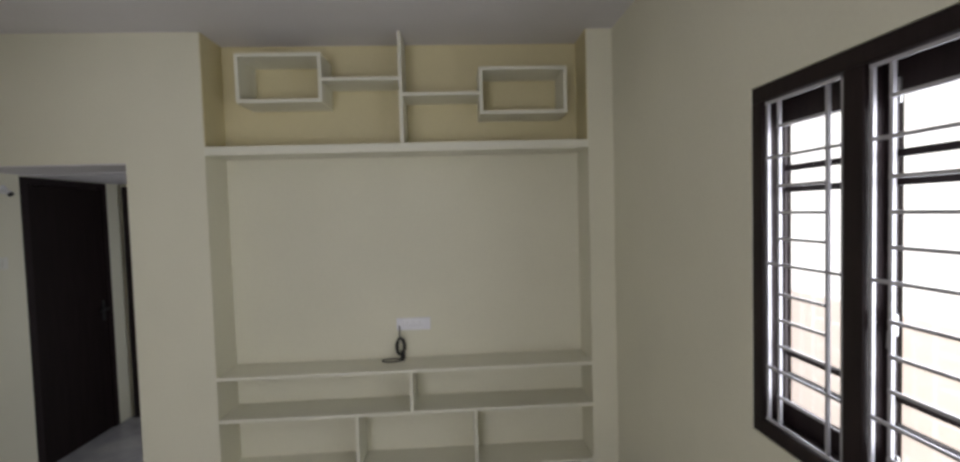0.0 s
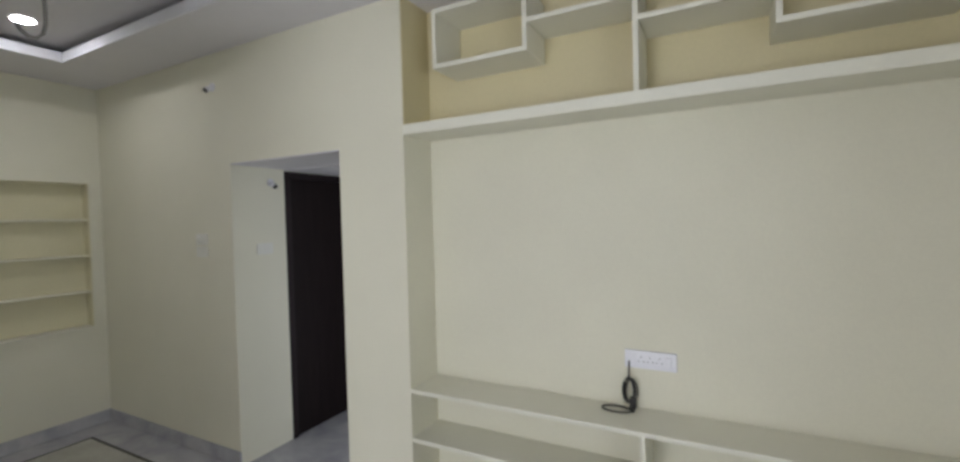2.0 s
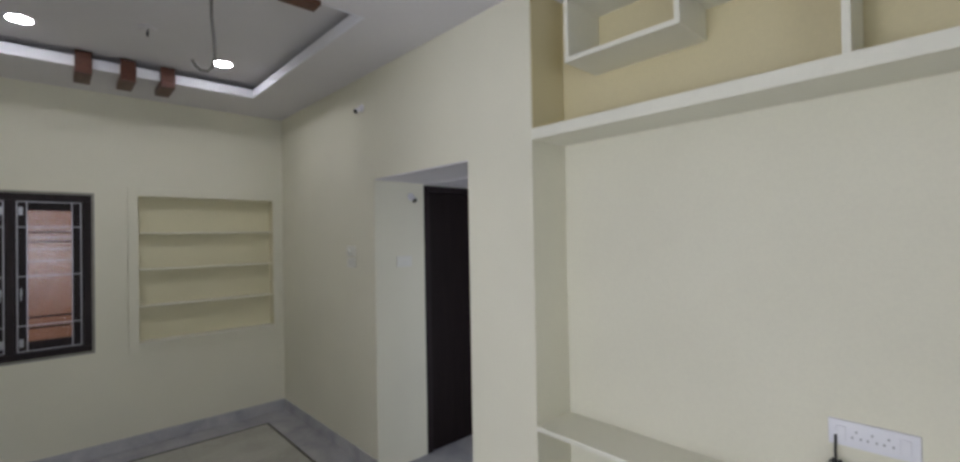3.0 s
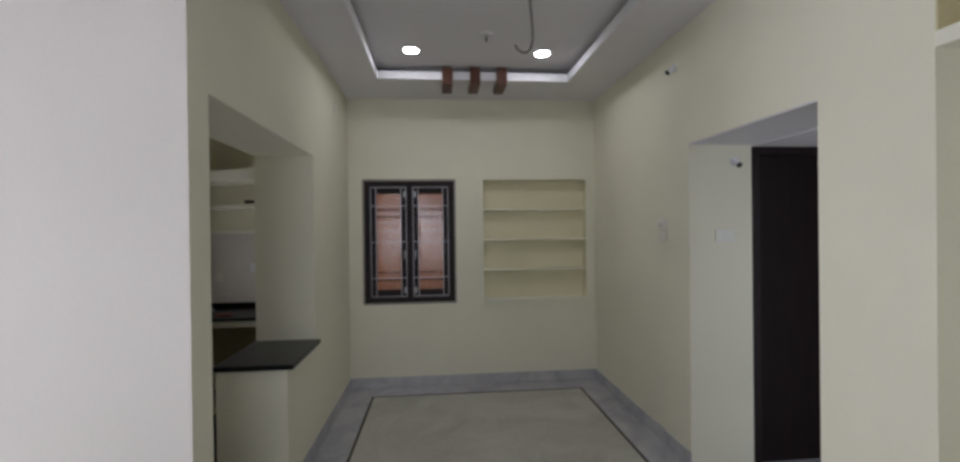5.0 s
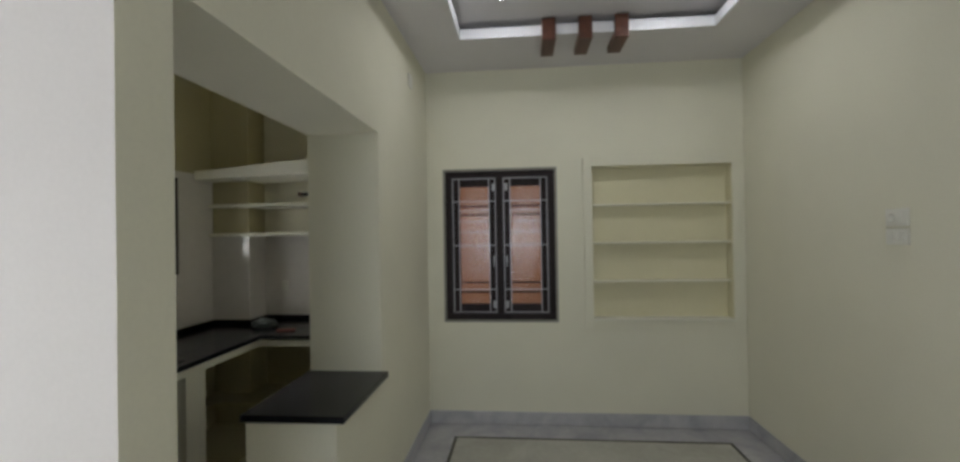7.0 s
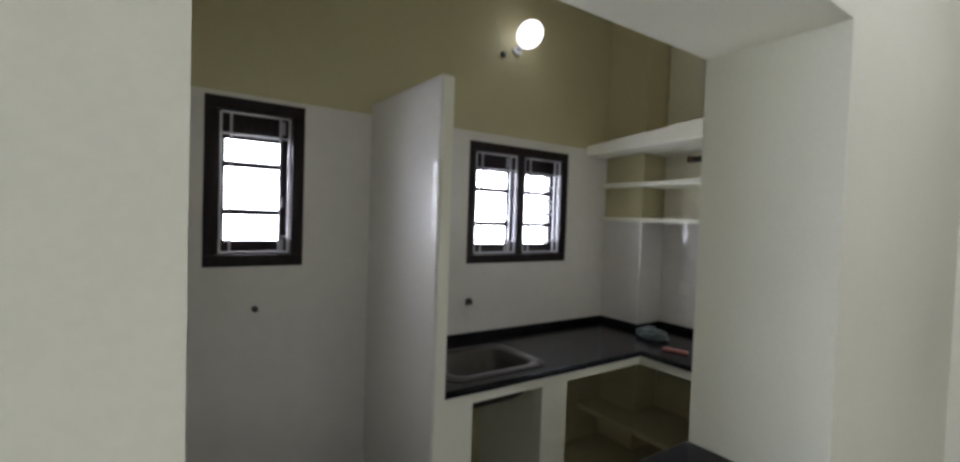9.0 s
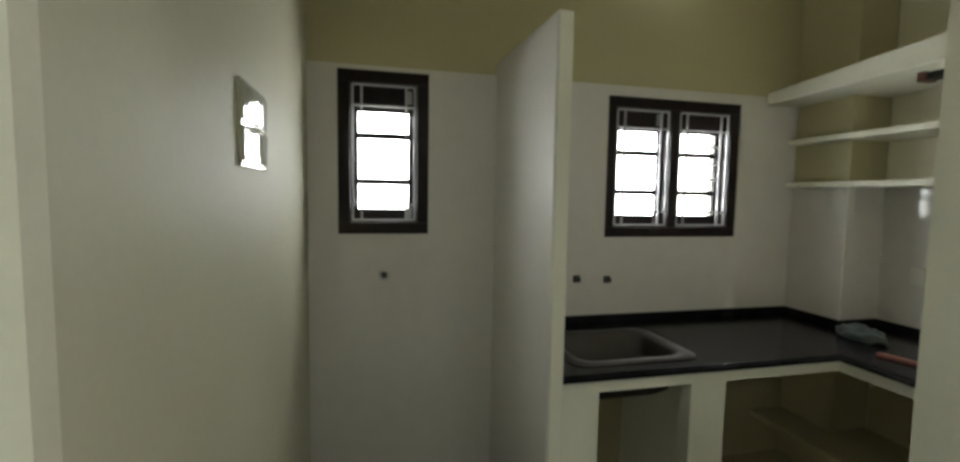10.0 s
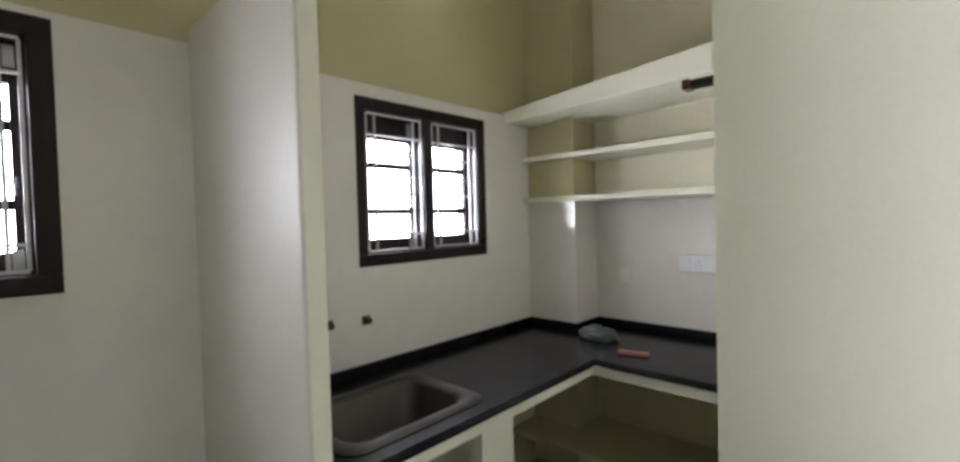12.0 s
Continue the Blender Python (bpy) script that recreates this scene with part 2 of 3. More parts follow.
# ---- floor ----
TOP = 3.1
floor = setting("floor", boxes((-0.23, 6.0, -5.4, 1.6, -0.12, -0.003)), BORDER, "polished grey marble floor of the flat", "floor")
x0, x1, y0, y1 = 0.26, 2.75, -2.245, -0.248
lw = 0.011
bm = boxes((x0 - lw, x1 + lw, y0 - lw, y0 + lw, -0.003, 0.0), (x0 - lw, x1 + lw, y1 - lw, y1 + lw, -0.003, 0.0),
           (x0 - lw, x0 + lw, y0 + lw, y1 - lw, -0.003, 0.0), (x1 - lw, x1 + lw, y0 + lw, y1 - lw, -0.003, 0.0))
part("inlay_line", bm, INLAY, floor, "thin black stone inlay line")
slab_w, slab_d = (x1 - x0 - 2 * lw) / 4, (y1 - y0 - 2 * lw) / 3
for i in range(4):
    for j in range(3):
        a, b = x0 + lw + i * slab_w, y0 + lw + j * slab_d
        part("marble_slab", boxes((a + 0.0006, a + slab_w - 0.0006, b + 0.0006, b + slab_d - 0.0006, -0.003, 0.0)), MARBLE, floor, "pale greenish marble slab")
# Kitchen floor: far darker than the marble fields.
part("kitchen_field", boxes((0.0, 2.72, -4.21, -2.56, -0.003, 0.0)), DARKFLOOR, floor, "very dark polished kitchen floor")
part("living_marble", boxes((3.12, 5.5, -4.9, -0.3, -0.003, 0.0)), MARBLE, floor, "pale greenish marble field")

# ---- walls ----
setting("wall_north", boxes(
    (-0.23, 1.79, 0, 0.43, 0, TOP), (1.5, 1.735, 0.43, 1.6, 0, TOP), (1.735, 1.79, 1.2, 1.37, 0, 2.1), (1.735, 1.79, 0.43, 1.2, 2.082, 2.1),
    (1.79, 2.797, 0, 0.43, 2.1, TOP),
    (1.735, 2.797, 0.43, 1.6, 2.1, TOP), (1.735, 2.797, 1.37, 1.6, 0, 2.1), (2.797, 3.26, 0, 0.5, 0, TOP), (2.797, 3.26, 1.26, 1.6, 0, TOP), (2.797, 3.26, 0.5, 1.26, 2.05, TOP), (3.2, 3.26, 0.5, 1.26, 0, 2.05),
    (3.26, 5.608, 0.26, 0.5, 0, TOP), (5.608, 6.0, 0, 0.5, 0, TOP)), CREAM, "cream painted wall with a passage and a television recess", "wall")
setting("soffit", boxes((1.792, 2.795, 0.003, 0.43, 2.092, 2.0995), (1.792, 2.795, 0.43, 1.36, 2.084, 2.0995)), CEIL, "bluish white painted soffit of the passage", "ceiling")
WY0, WY1, WZ0, WZ1 = -2.346, -1.455, 0.837, 2.051
NY0, NY1, NZ0, NZ1 = -1.161, -0.094, 0.836, 2.059
setting("wall_west", boxes(
    (-0.23, 0, -4.44, WY0, 0, TOP), (-0.23, 0, WY0, WY1, 0, WZ0), (-0.23, 0, WY0, WY1, WZ1, TOP), (-0.23, 0, WY1, NY0, 0, TOP),
    (-0.23, 0, NY0, NY1, 0, NZ0), (-0.23, 0, NY0, NY1, NZ1, TOP), (-0.23, -0.1, NY0, NY1, NZ0, NZ1), (-0.23, 0, NY1, 0, 0, TOP)),
    CREAM, "cream painted wall with a window and a shelf recess", "wall")
KX0, KX1, KY0, KY1, KZ = 1.275, 2.748, -2.897, -2.495, 2.1
setting("wall_kitchen", boxes(
    (0, KX0, KY0, KY1, 0, TOP), (KX0, KX1, KY0, KY1, KZ, TOP)),
    CREAM, "cream painted wall with a serving opening to the kitchen", "wall")
bm = bmesh.new()
loop = [(KX1, KY1), (2.898, KY1), (2.898, -5.4), (2.785, -5.4), (2.785, -2.56), (KX1, -2.525)]
lo = [bm.verts.new((x, y, 0)) for x, y in loop]
hi = [bm.verts.new((x, y, TOP)) for x, y in loop]
bm.faces.new(lo)
bm.faces.new(hi)
for i in range(len(loop)):
    j = (i + 1) % len(loop)
    bm.faces.new((lo[i], lo[j], hi[j], hi[i]))
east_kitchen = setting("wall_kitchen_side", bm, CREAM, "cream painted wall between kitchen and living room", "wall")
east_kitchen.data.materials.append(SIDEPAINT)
east_kitchen.data.materials.append(WINDOWSIDE)
# Living-room face is greyer than the cream: cool window light put into its colour.
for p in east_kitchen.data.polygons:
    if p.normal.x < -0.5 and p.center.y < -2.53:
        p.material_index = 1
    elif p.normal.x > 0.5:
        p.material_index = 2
SX0, SX1, SZ0, SZ1 = 0.606, 1.38, 1.278, 1.979
UX0, UX1, UZ0, UZ1 = 2.266, 2.66, 1.298, 2.012
setting("wall_south_kitchen", pierced((0, SX0, SX1, UX0, UX1, 2.79), (0, SZ0, UZ0, SZ1, UZ1, TOP), -4.44, -4.21, ((1, 1), (1, 2), (3, 2), (3, 3))), KPAINT,
    "yellow painted kitchen wall with two windows", "wall")
setting("column", boxes((0.0, 0.235, -4.21, -3.9, 0, TOP)), KPAINT, "yellow painted corner column of the kitchen", "column")
EY0, EY1, EZ0, EZ1 = -2.885, -1.345, 0.97, 2.13
setting("wall_east", pierced((-5.4, EY0, EY1, 0), (0, EZ0, EZ1, TOP), 5.77, 5.88, ((1, 1),), "y"), CREAM, "cream painted wall with a wide barred window", "wall")
# This end wall is never in view; its opening only holds the fill lamp.
setting("wall_south", boxes((2.898, 2.95, -5.4, -5.2, 0, TOP), (2.95, 4.25, -5.4, -5.2, 2.1, TOP), (4.25, 5.77, -5.4, -5.2, 0, TOP)), CREAM, "cream painted end wall with an added unseen opening for fill light", "wall")

# tiles on the kitchen walls
TT = 2.03
setting("tile_cladding_south", boxes(
    (0.235, SX0, -4.21, -4.202, 0, TT), (SX0, SX1, -4.21, -4.202, 0, SZ0), (SX0, SX1, -4.21, -4.202, SZ1, TT), (SX1, UX0, -4.21, -4.202, 0, TT),
    (UX0, UX1, -4.21, -4.202, 0, UZ0), (UX0, UX1, -4.21, -4.202, UZ1, TT), (UX1, 2.79, -4.21, -4.202, 0, TT)), TILE, "glazed white tiles on the kitchen wall", "tiles")
setting("tile_cladding_west", boxes((0.0, 0.008, -3.892, KY0, 0.79, 1.551), (0.235, 0.243, -4.202, -3.9, 0.79, 1.551), (0.0, 0.243, -3.9, -3.892, 0.79, 1.551)), TILE, "glazed white tiles below the shelves", "tiles")

# ---- ceilings ----
CZ, TX0, TX1, TY0, TY1 = 2.87, 0.62, 2.46, -2.12, -0.45
HX0, HX1, HY0, HY1 = TX0 - 0.014, TX1 + 0.014, TY0 - 0.014, TY1 + 0.014
ceiling = setting("ceiling", boxes(
    (0, HX0, KY1, 0, CZ, CZ + 0.04), (HX0, HX1, KY1, HY0, CZ, CZ + 0.04), (HX0, HX1, HY1, 0, CZ, CZ + 0.04), (HX1, 2.898, KY1, 0, CZ, CZ + 0.04),
    (2.898, 5.77, -5.2, 0, CZ, CZ + 0.04), (3.26, 5.608, 0, 0.26, CZ, CZ + 0.04)), CEIL, "white gypsum false ceiling with a tray recess", "ceiling")
setting("ceiling_tray", boxes((TX0 - 0.12, TX1 + 0.12, TY0 - 0.12, TY1 + 0.12, 2.978, 3.02)), CEIL, "white recessed tray panel of the ceiling", "ceiling")
bm = boxes((TX0 - 0.012, TX0, TY0, TY1, CZ - 0.004, CZ + 0.066), (TX1, TX1 + 0.012, TY0, TY1, CZ - 0.004, CZ + 0.066),
           (TX0 - 0.012, TX1 + 0.012, TY0 - 0.012, TY0, CZ - 0.004, CZ + 0.066), (TX0 - 0.012, TX1 + 0.012, TY1, TY1 + 0.012, CZ - 0.004, CZ + 0.066))
setting("trim_tray", bm, LIP, "white enamelled edge trim of the ceiling tray", "trim")
setting("roof", boxes((-0.23, 6.0, -5.4, 1.6, TOP, TOP + 0.15)), CEIL, "plain concrete roof slab", "roof")
setting("ceiling_kitchen", boxes((0, 2.79, -4.21, KY0, 3.0, 3.05)), KPAINT, "yellow painted kitchen ceiling", "ceiling")

# baseboards
SK = 0.1
bm = boxes((0.0, 0.012, KY1, 0.0, 0, SK), (0.012, 1.79, -0.012, 0, 0, SK), (2.797, 3.26, -0.012, 0, 0, SK), (0.012, 1.95, KY1, KY1 + 0.012, 0, SK),
           (5.758, 5.77, -5.2, 0, 0, SK), (2.898, 2.874, -5.2, KY1, 0, SK), bevel=0.002)
setting("baseboard", bm, BORDER, "grey marble baseboard along the walls", "baseboard")

# ---- windows ----


def window(name, m, w, h, leaves, glass, label, longs, shorts, fr=0.05, mull=0.045, pane_share=0.62, muntins=(0.26, 0.74), bar=0.005, rails=None, half=0.014, deep=0.05, joint=False, outer=0.235, inset=0.17):
    """A barred casement; local x along the wall, y outwards, z up, from its lower corner."""
    top = thing(name, label, "window", m, kind="structure")
    d0, d1 = 0.006, 0.07 + deep
    rows = [(0, w, d0, d1, h - fr, h), (0, w, d0, d1, 0, fr), (0, fr, d0, d1, fr, h - fr), (w - fr, w, d0, d1, fr, h - fr)]
    lwid = (w - 2 * fr - (leaves - 1) * mull) / leaves
    for i in range(1, leaves):
        a = fr + i * lwid + (i - 1) * mull
        rows.append((a, a + mull, d0, d1, fr, h - fr))
    part("window_frame", boxes(*rows, bevel=0.004), DARKWOOD, top, "dark brown wooden window frame")
    part("window_sill", boxes((0, w, d1, outer - 0.005, -0.0, 0.012)), WHITE, top, "painted outer sill")
    # Added lining: its white carries the blown-out daylight on the reveal.
    part("window_reveal", boxes((0, 0.008, d1, outer, 0.012, h), (w - 0.008, w, d1, outer, 0.012, h), (0.008, w - 0.008, d1, outer, h - 0.008, h)), REVEALWHITE, top, "added white lining for the daylit outer reveal")
    if joint:
        j = 0.016
        rows = [(-j, w + j, -0.002, 0.003, h, h + j), (-j, w + j, -0.002, 0.003, -j, 0), (-j, 0, -0.002, 0.003, 0, h), (w, w + j, -0.002, 0.003, 0, h)]
        part("mortar_joint", boxes(*rows), MORTAR, top, "rough grey mortar joint")
    for i in range(leaves):
        a = fr + i * (lwid + mull)
        b = a + lwid
        z0, z1 = fr, h - fr
        side = lwid * (1 - pane_share) / 2
        rail = min(side * 1.15, 0.09)
        low, high = rails if rails else (rail, rail)
        s0, s1 = 0.034 + deep, 0.06 + deep
        srows = [(a - 0.002, a + side, s0, s1, z0, z1), (b - side, b + 0.002, s0, s1, z0, z1), (a + side, b - side, s0, s1, z0, z0 + low), (a + side, b - side, s0, s1, z1 - high, z1)]
        for f in muntins:
            zz = z0 + f * (z1 - z0)
            srows.append((a + side, b - side, s0 + 0.006, s1 - 0.003, zz - half, zz + half))
        sash = part("sash", boxes(*srows, bevel=0.003), DARKWOOD, top, "dark brown casement sash")
        pane = part("pane", boxes((a + side, b - side, 0.046 + deep, 0.05 + deep, z0 + low, z1 - high)), glass, sash)
        pane.visible_shadow = False
        # bars
        g, y = bar, 0.02
        c0, c1 = a + 0.012, b - 0.012
        k0, k1 = z0 + 0.012, z1 - 0.012
        va, vb = a + inset * lwid, b - inset * lwid
        bars = [(x - g, x + g, y - g, y + g, k0, k1) for x in (c0, va, vb, c1)]
        bars += [(c0, c1, y - 2.2 * g, y - g, z - g, z + g) for z in [k0, k1] + [k0 + f * (k1 - k0) for f in longs]]
        bars += [(va, vb, y - 2.2 * g, y - g, z - g, z + g) for z in [k0 + f * (k1 - k0) for f in shorts]]
        part("grille", boxes(*bars, bevel=0.0012), SILVER, top, "silver painted steel window grille")
        # bolt and hinge plates
        hx = b - 0.03 if i % 2 == 0 else a + 0.03
        for f in (0.06, 0.93):
            part("hinge", boxes((hx - 0.012, hx + 0.012, 0.028 + deep, 0.036 + deep, z0 + f * (z1 - z0) - 0.03, z0 + f * (z1 - z0) + 0.03), bevel=0.003), BRIGHT, top, "bright zinc hinge plate")
        bm = boxes((hx - 0.006, hx + 0.006, 0.024 + deep, 0.036 + deep, z0 + 0.37 * (z1 - z0), z0 + 0.42 * (z1 - z0)), bevel=0.003)
        tube(bm, [(hx, 0.026 + deep, z0 + 0.38 * (z1 - z0)), (hx, 0.016 + deep, z0 + 0.38 * (z1 - z0)), (hx, 0.014 + deep, z0 + 0.34 * (z1 - z0))], 0.004)
        part("bolt", bm, BRIGHT, top, "bright zinc tower bolt")
    return top


def facing_west(y_right, z):
    return Matrix.Translation((0, y_right, z)) @ Matrix.Rotation(radians(90), 4, "Z")


window("window_1", facing_west(WY0, WZ0), WY1 - WY0, WZ1 - WZ0, 2, PATTERNED, "closed dark wooden window with patterned glass and silver bars",
       (0.17, 0.5, 0.83), (0.6, 0.68, 0.76), bar=0.0035, pane_share=0.66, muntins=(0.151, 0.222, 0.725, 0.79), half=0.007, deep=0.03, joint=True)
window("window_2", Matrix.Translation((SX1, -4.202, SZ0)) @ Matrix.Rotation(radians(180), 4, "Z"), SX1 - SX0, SZ1 - SZ0, 2, GLASS,
       "dark wooden kitchen window with silver bars above the sink", (0.115, 0.85), (0.414, 0.555, 0.713), fr=0.05, mull=0.045, pane_share=0.84, muntins=(0.3, 0.64), rails=(0.06, 0.105), bar=0.0046, half=0.014)
window("window_3", Matrix.Translation((UX1, -4.202, UZ0)) @ Matrix.Rotation(radians(180), 4, "Z"), UX1 - UX0, UZ1 - UZ0, 1, GLASS,
       "narrow dark wooden utility window with silver bars", (0.115, 0.85), (0.414, 0.555, 0.713), fr=0.05, pane_share=0.77, muntins=(0.3, 0.64), rails=(0.06, 0.115), bar=0.0046, half=0.014)
window("window_4", Matrix.Translation((5.77, EY1, EZ0)) @ Matrix.Rotation(radians(-90), 4, "Z"), EY1 - EY0, EZ1 - EZ0, 4, GLASS,
       "wide dark wooden living room window with silver bars", (0.17, 0.5, 0.83), (0.09, 0.25, 0.33, 0.41, 0.58, 0.66, 0.74, 0.92), fr=0.05, mull=0.06, pane_share=0.84, muntins=(0.151, 0.222, 0.725, 0.79), half=0.01, deep=0.03, outer=0.115, inset=0.2, rails=(0.07, 0.085))

# ---- outside ----
setting("ground", boxes((-400, 400, -400, 400, -0.9, -0.75)), GROUND, "bare dusty ground around the house", "ground")
setting("neighbour_wall", boxes((-2.3, -2.1, -7, 3, -0.75, 5.5)), ORANGE, "orange plastered wall of the neighbouring house", "wall")
# Added glowing planes that whiten the view through the panes.
setting("backdrop_south", boxes((-1.9, 8, -6.4, -6.3, -0.75, 7)), DIM_BACKGLOW, "dimly glowing pale backdrop plane beyond the kitchen windows", "backdrop")
setting("backdrop_east", boxes((7.4, 7.5, -6.2, 3, 1.06, 7)), BACKGLOW, "glowing pale backdrop plane beyond the living room window", "backdrop")
setting("backdrop_east_low", boxes((7.4, 7.5, -6.2, 3, -0.75, 1.06)), PINKBACKGLOW, "glowing pale pink backdrop plane beyond the living room window", "backdrop")

# ---- living room: television recess ----
tv = thing("television_unit", "cream built-in shelf unit filling the television recess", "shelf unit")
part("slab", boxes((3.26, 5.608, -0.004, 0.26, 2.133, 2.187), bevel=0.004), WHITE, tv, "thick painted ledge")
part("upper_back", boxes((3.264, 5.604, 0.254, 0.26, 2.187, CZ)), NICHE, tv, "beige painted upper back")
part("upper_cheek", boxes((3.26, 3.264, 0.004, 0.26, 2.187, CZ)), NICHE, tv, "beige painted upper cheek")
part("upper_cheek", boxes((5.604, 5.608, 0.004, 0.26, 2.187, CZ)), NICHE, tv, "beige painted upper cheek")
part("post", boxes((4.436, 4.458, 0.004, 0.254, 2.187, CZ), bevel=0.003), WHITE, tv)


def box_frame(x0, x1, z0, z1):
    t = 0.021
    bm = boxes((x0, x1, 0.002, 0.254, z1 - t, z1), (x0, x1, 0.002, 0.254, z0, z0 + t), (x0, x0 + t, 0.002, 0.254, z0 + t, z1 - t), (x1 - t, x1, 0.002, 0.254, z0 + t, z1 - t))
    part("box_frame", bm, WHITE, tv, "open painted display box")


box_frame(3.458, 3.972, 2.446, 2.744)
box_frame(4.932, 5.482, 2.354, 2.646)
part("shelf", boxes((3.972, 4.436, 0.004, 0.254, 2.573, 2.594), bevel=0.003), WHITE, tv)
part("shelf", boxes((4.458, 4.932, 0.004, 0.254, 2.475, 2.496), bevel=0.003), WHITE, tv)
part("shelf", boxes((3.26, 5.608, -0.002, 0.26, 0.747, 0.768), bevel=0.003), WHITE, tv)
part("shelf", boxes((3.26, 5.608, 0.002, 0.26, 0.478, 0.5), bevel=0.003), WHITE, tv)
part("shelf", boxes((3.26, 5.608, 0.002, 0.26, 0.1, 0.13), bevel=0.003), WHITE, tv)
for x, z0, z1 in ((4.449, 0.5, 0.747), (4.10, 0.13, 0.478), (4.85, 0.13, 0.478)):
    part("divider", boxes((x - 0.011, x + 0.011, 0.006, 0.26, z0, z1), bevel=0.003), WHITE, tv)
part("plinth", boxes((3.26, 5.608, 0.02, 0.26, 0, 0.1)), WHITE, tv)


def switch_plate(name, m, w, h, holes, label, category="switch", face=None):
    """A wall plate; local x along the wall, y into it, z up, from its centre."""
    top = thing(name, label, category, m)
    part("plate", boxes((-w / 2, w / 2, -0.012, 0.0, -h / 2, h / 2), bevel=0.004), face or IVORY, top)
    n = len(holes)
    cw = (w - 0.03) / n
    for i, kind in enumerate(holes):
        c = -w / 2 + 0.015 + (i + 0.5) * cw
        if kind == "s":
            part("rocker", boxes((c - cw * 0.32, c + cw * 0.32, -0.017, -0.012, -h * 0.28, h * 0.28), bevel=0.002), face or IVORY, top)
        elif kind == "k":
            bm = bmesh.new()
            lathe(bm, [(0.017, 0), (0.016, 0.012), (0.012, 0.016)], Matrix.Translation((c, -0.012, 0)) @ Matrix.Rotation(radians(90), 4, "X"), 20)
            part("knob", bm, face or IVORY, top, "round regulator knob")
        else:
            # Flat discs on the plate; their grey stands for the shade inside the holes.
            for dx, dz in ((-0.011, -0.008), (0.011, -0.008), (0, 0.012)):
                bm = bmesh.new()
                lathe(bm, [(0.0034, 0), (0.0034, 0.0015)], Matrix.Translation((c + dx, -0.0118, dz)) @ Matrix.Rotation(radians(90), 4, "X"), 12)
                part("socket_hole", bm, HOLE, top, "grey round disc for a shaded socket hole")
    return top


switch_plate("television_socket", Matrix.Translation((4.452, 0.26, 0.998)), 0.23, 0.085, "sopos", "white plastic socket plate on the television recess wall", "socket", PLASTIC)
cable = thing("cable_coil", "black television cable hanging from the socket, coiled on the shelf", "cable")
bm = bmesh.new()
pts = [(4.358, 0.243, 0.99), (4.357, 0.235, 0.94), (4.36, 0.23, 0.90)]
for k in range(40):
    a = 2 * math.pi * k / 13
    pts.append((4.352 + 0.028 * math.sin(a) + 0.0006 * k, 0.222 + 0.006 * math.cos(1.3 * a), 0.855 + 0.058 * math.cos(a)))
tube(bm, pts, 0.0042, 6)
part("hanging_coil", bm, BLACK, cable)
bm = bmesh.new()
pts = [(4.375, 0.222, 0.80), (4.385, 0.21, 0.778)]
for k in range(26):
    a = 2 * math.pi * k / 24
    pts.append((4.315 + 0.07 * math.cos(a), 0.175 + 0.04 * math.sin(a), 0.7725 + 0.0004 * k))
tube(bm, pts, 0.0042, 6)
part("shelf_loop", bm, BLACK, cable)
part("plug", boxes((4.362, 4.392, 0.205, 0.235, 0.775, 0.825), bevel=0.006), BLACK, cable, "black cable plug")


def bulb_holder(name, m, label):
    """An empty angled lamp holder on a round wall base; local y into the wall."""
    top = thing(name, label, "lamp holder", m)
    bm = bmesh.new()
    lathe(bm, [(0.029, 0), (0.029, 0.007), (0.02, 0.014)], Matrix.Rotation(radians(90), 4, "X"), 24)
    part("base", bm, PLASTIC, top, "round white base")
    bm = bmesh.new()
    tilt = Matrix.Translation((0, -0.012, 0)) @ Matrix.Rotation(radians(128), 4, "X")
    lathe(bm, [(0.014, 0), (0.014, 0.028), (0.018, 0.031), (0.018, 0.048), (0.016, 0.05)], tilt, 20)
    part("cup", bm, PLASTIC, top, "angled white holder cup", smooth=False)
    bm = bmesh.new()
    lathe(bm, [(0.0175, 0.0485), (0.0175, 0.056), (0.008, 0.06)], tilt, 16)
    part("contact", bm, BLACK, top, "dark open socket end")
    return top


bulb_holder("lamp_holder", Matrix.Translation((1.63, 0, 2.64)), "empty white angled bulb holder high on the cream wall")
bulb_holder("lamp_holder", Matrix.Translation((1.79, 0.31, 1.985)) @ Matrix.Rotation(radians(90), 4, "Z"), "empty white angled bulb holder on the passage jamb")
switch_plate("switch_board", Matrix.Translation((1.445, 0, 1.58)), 0.125, 0.08, "ks", "white switch board with a regulator on the cream wall")
switch_plate("switch_board", Matrix.Translation((1.445, 0, 1.492)), 0.125, 0.075, "sss", "white switch board below another on the cream wall")
switch_plate("switch_board", Matrix.Translation((1.79, 0.24, 1.5)) @ Matrix.Rotation(radians(90), 4, "Z"), 0.13, 0.08, "sss", "white switch board on the passage jamb")
switch_plate("junction_cover", Matrix.Translation((0.55, KY1, 2.62)) @ Matrix.Rotation(radians(180), 4, "Z"), 0.09, 0.09, "s", "pale square cover plate high on the wall", "cover plate")

# ---- passage doors ----


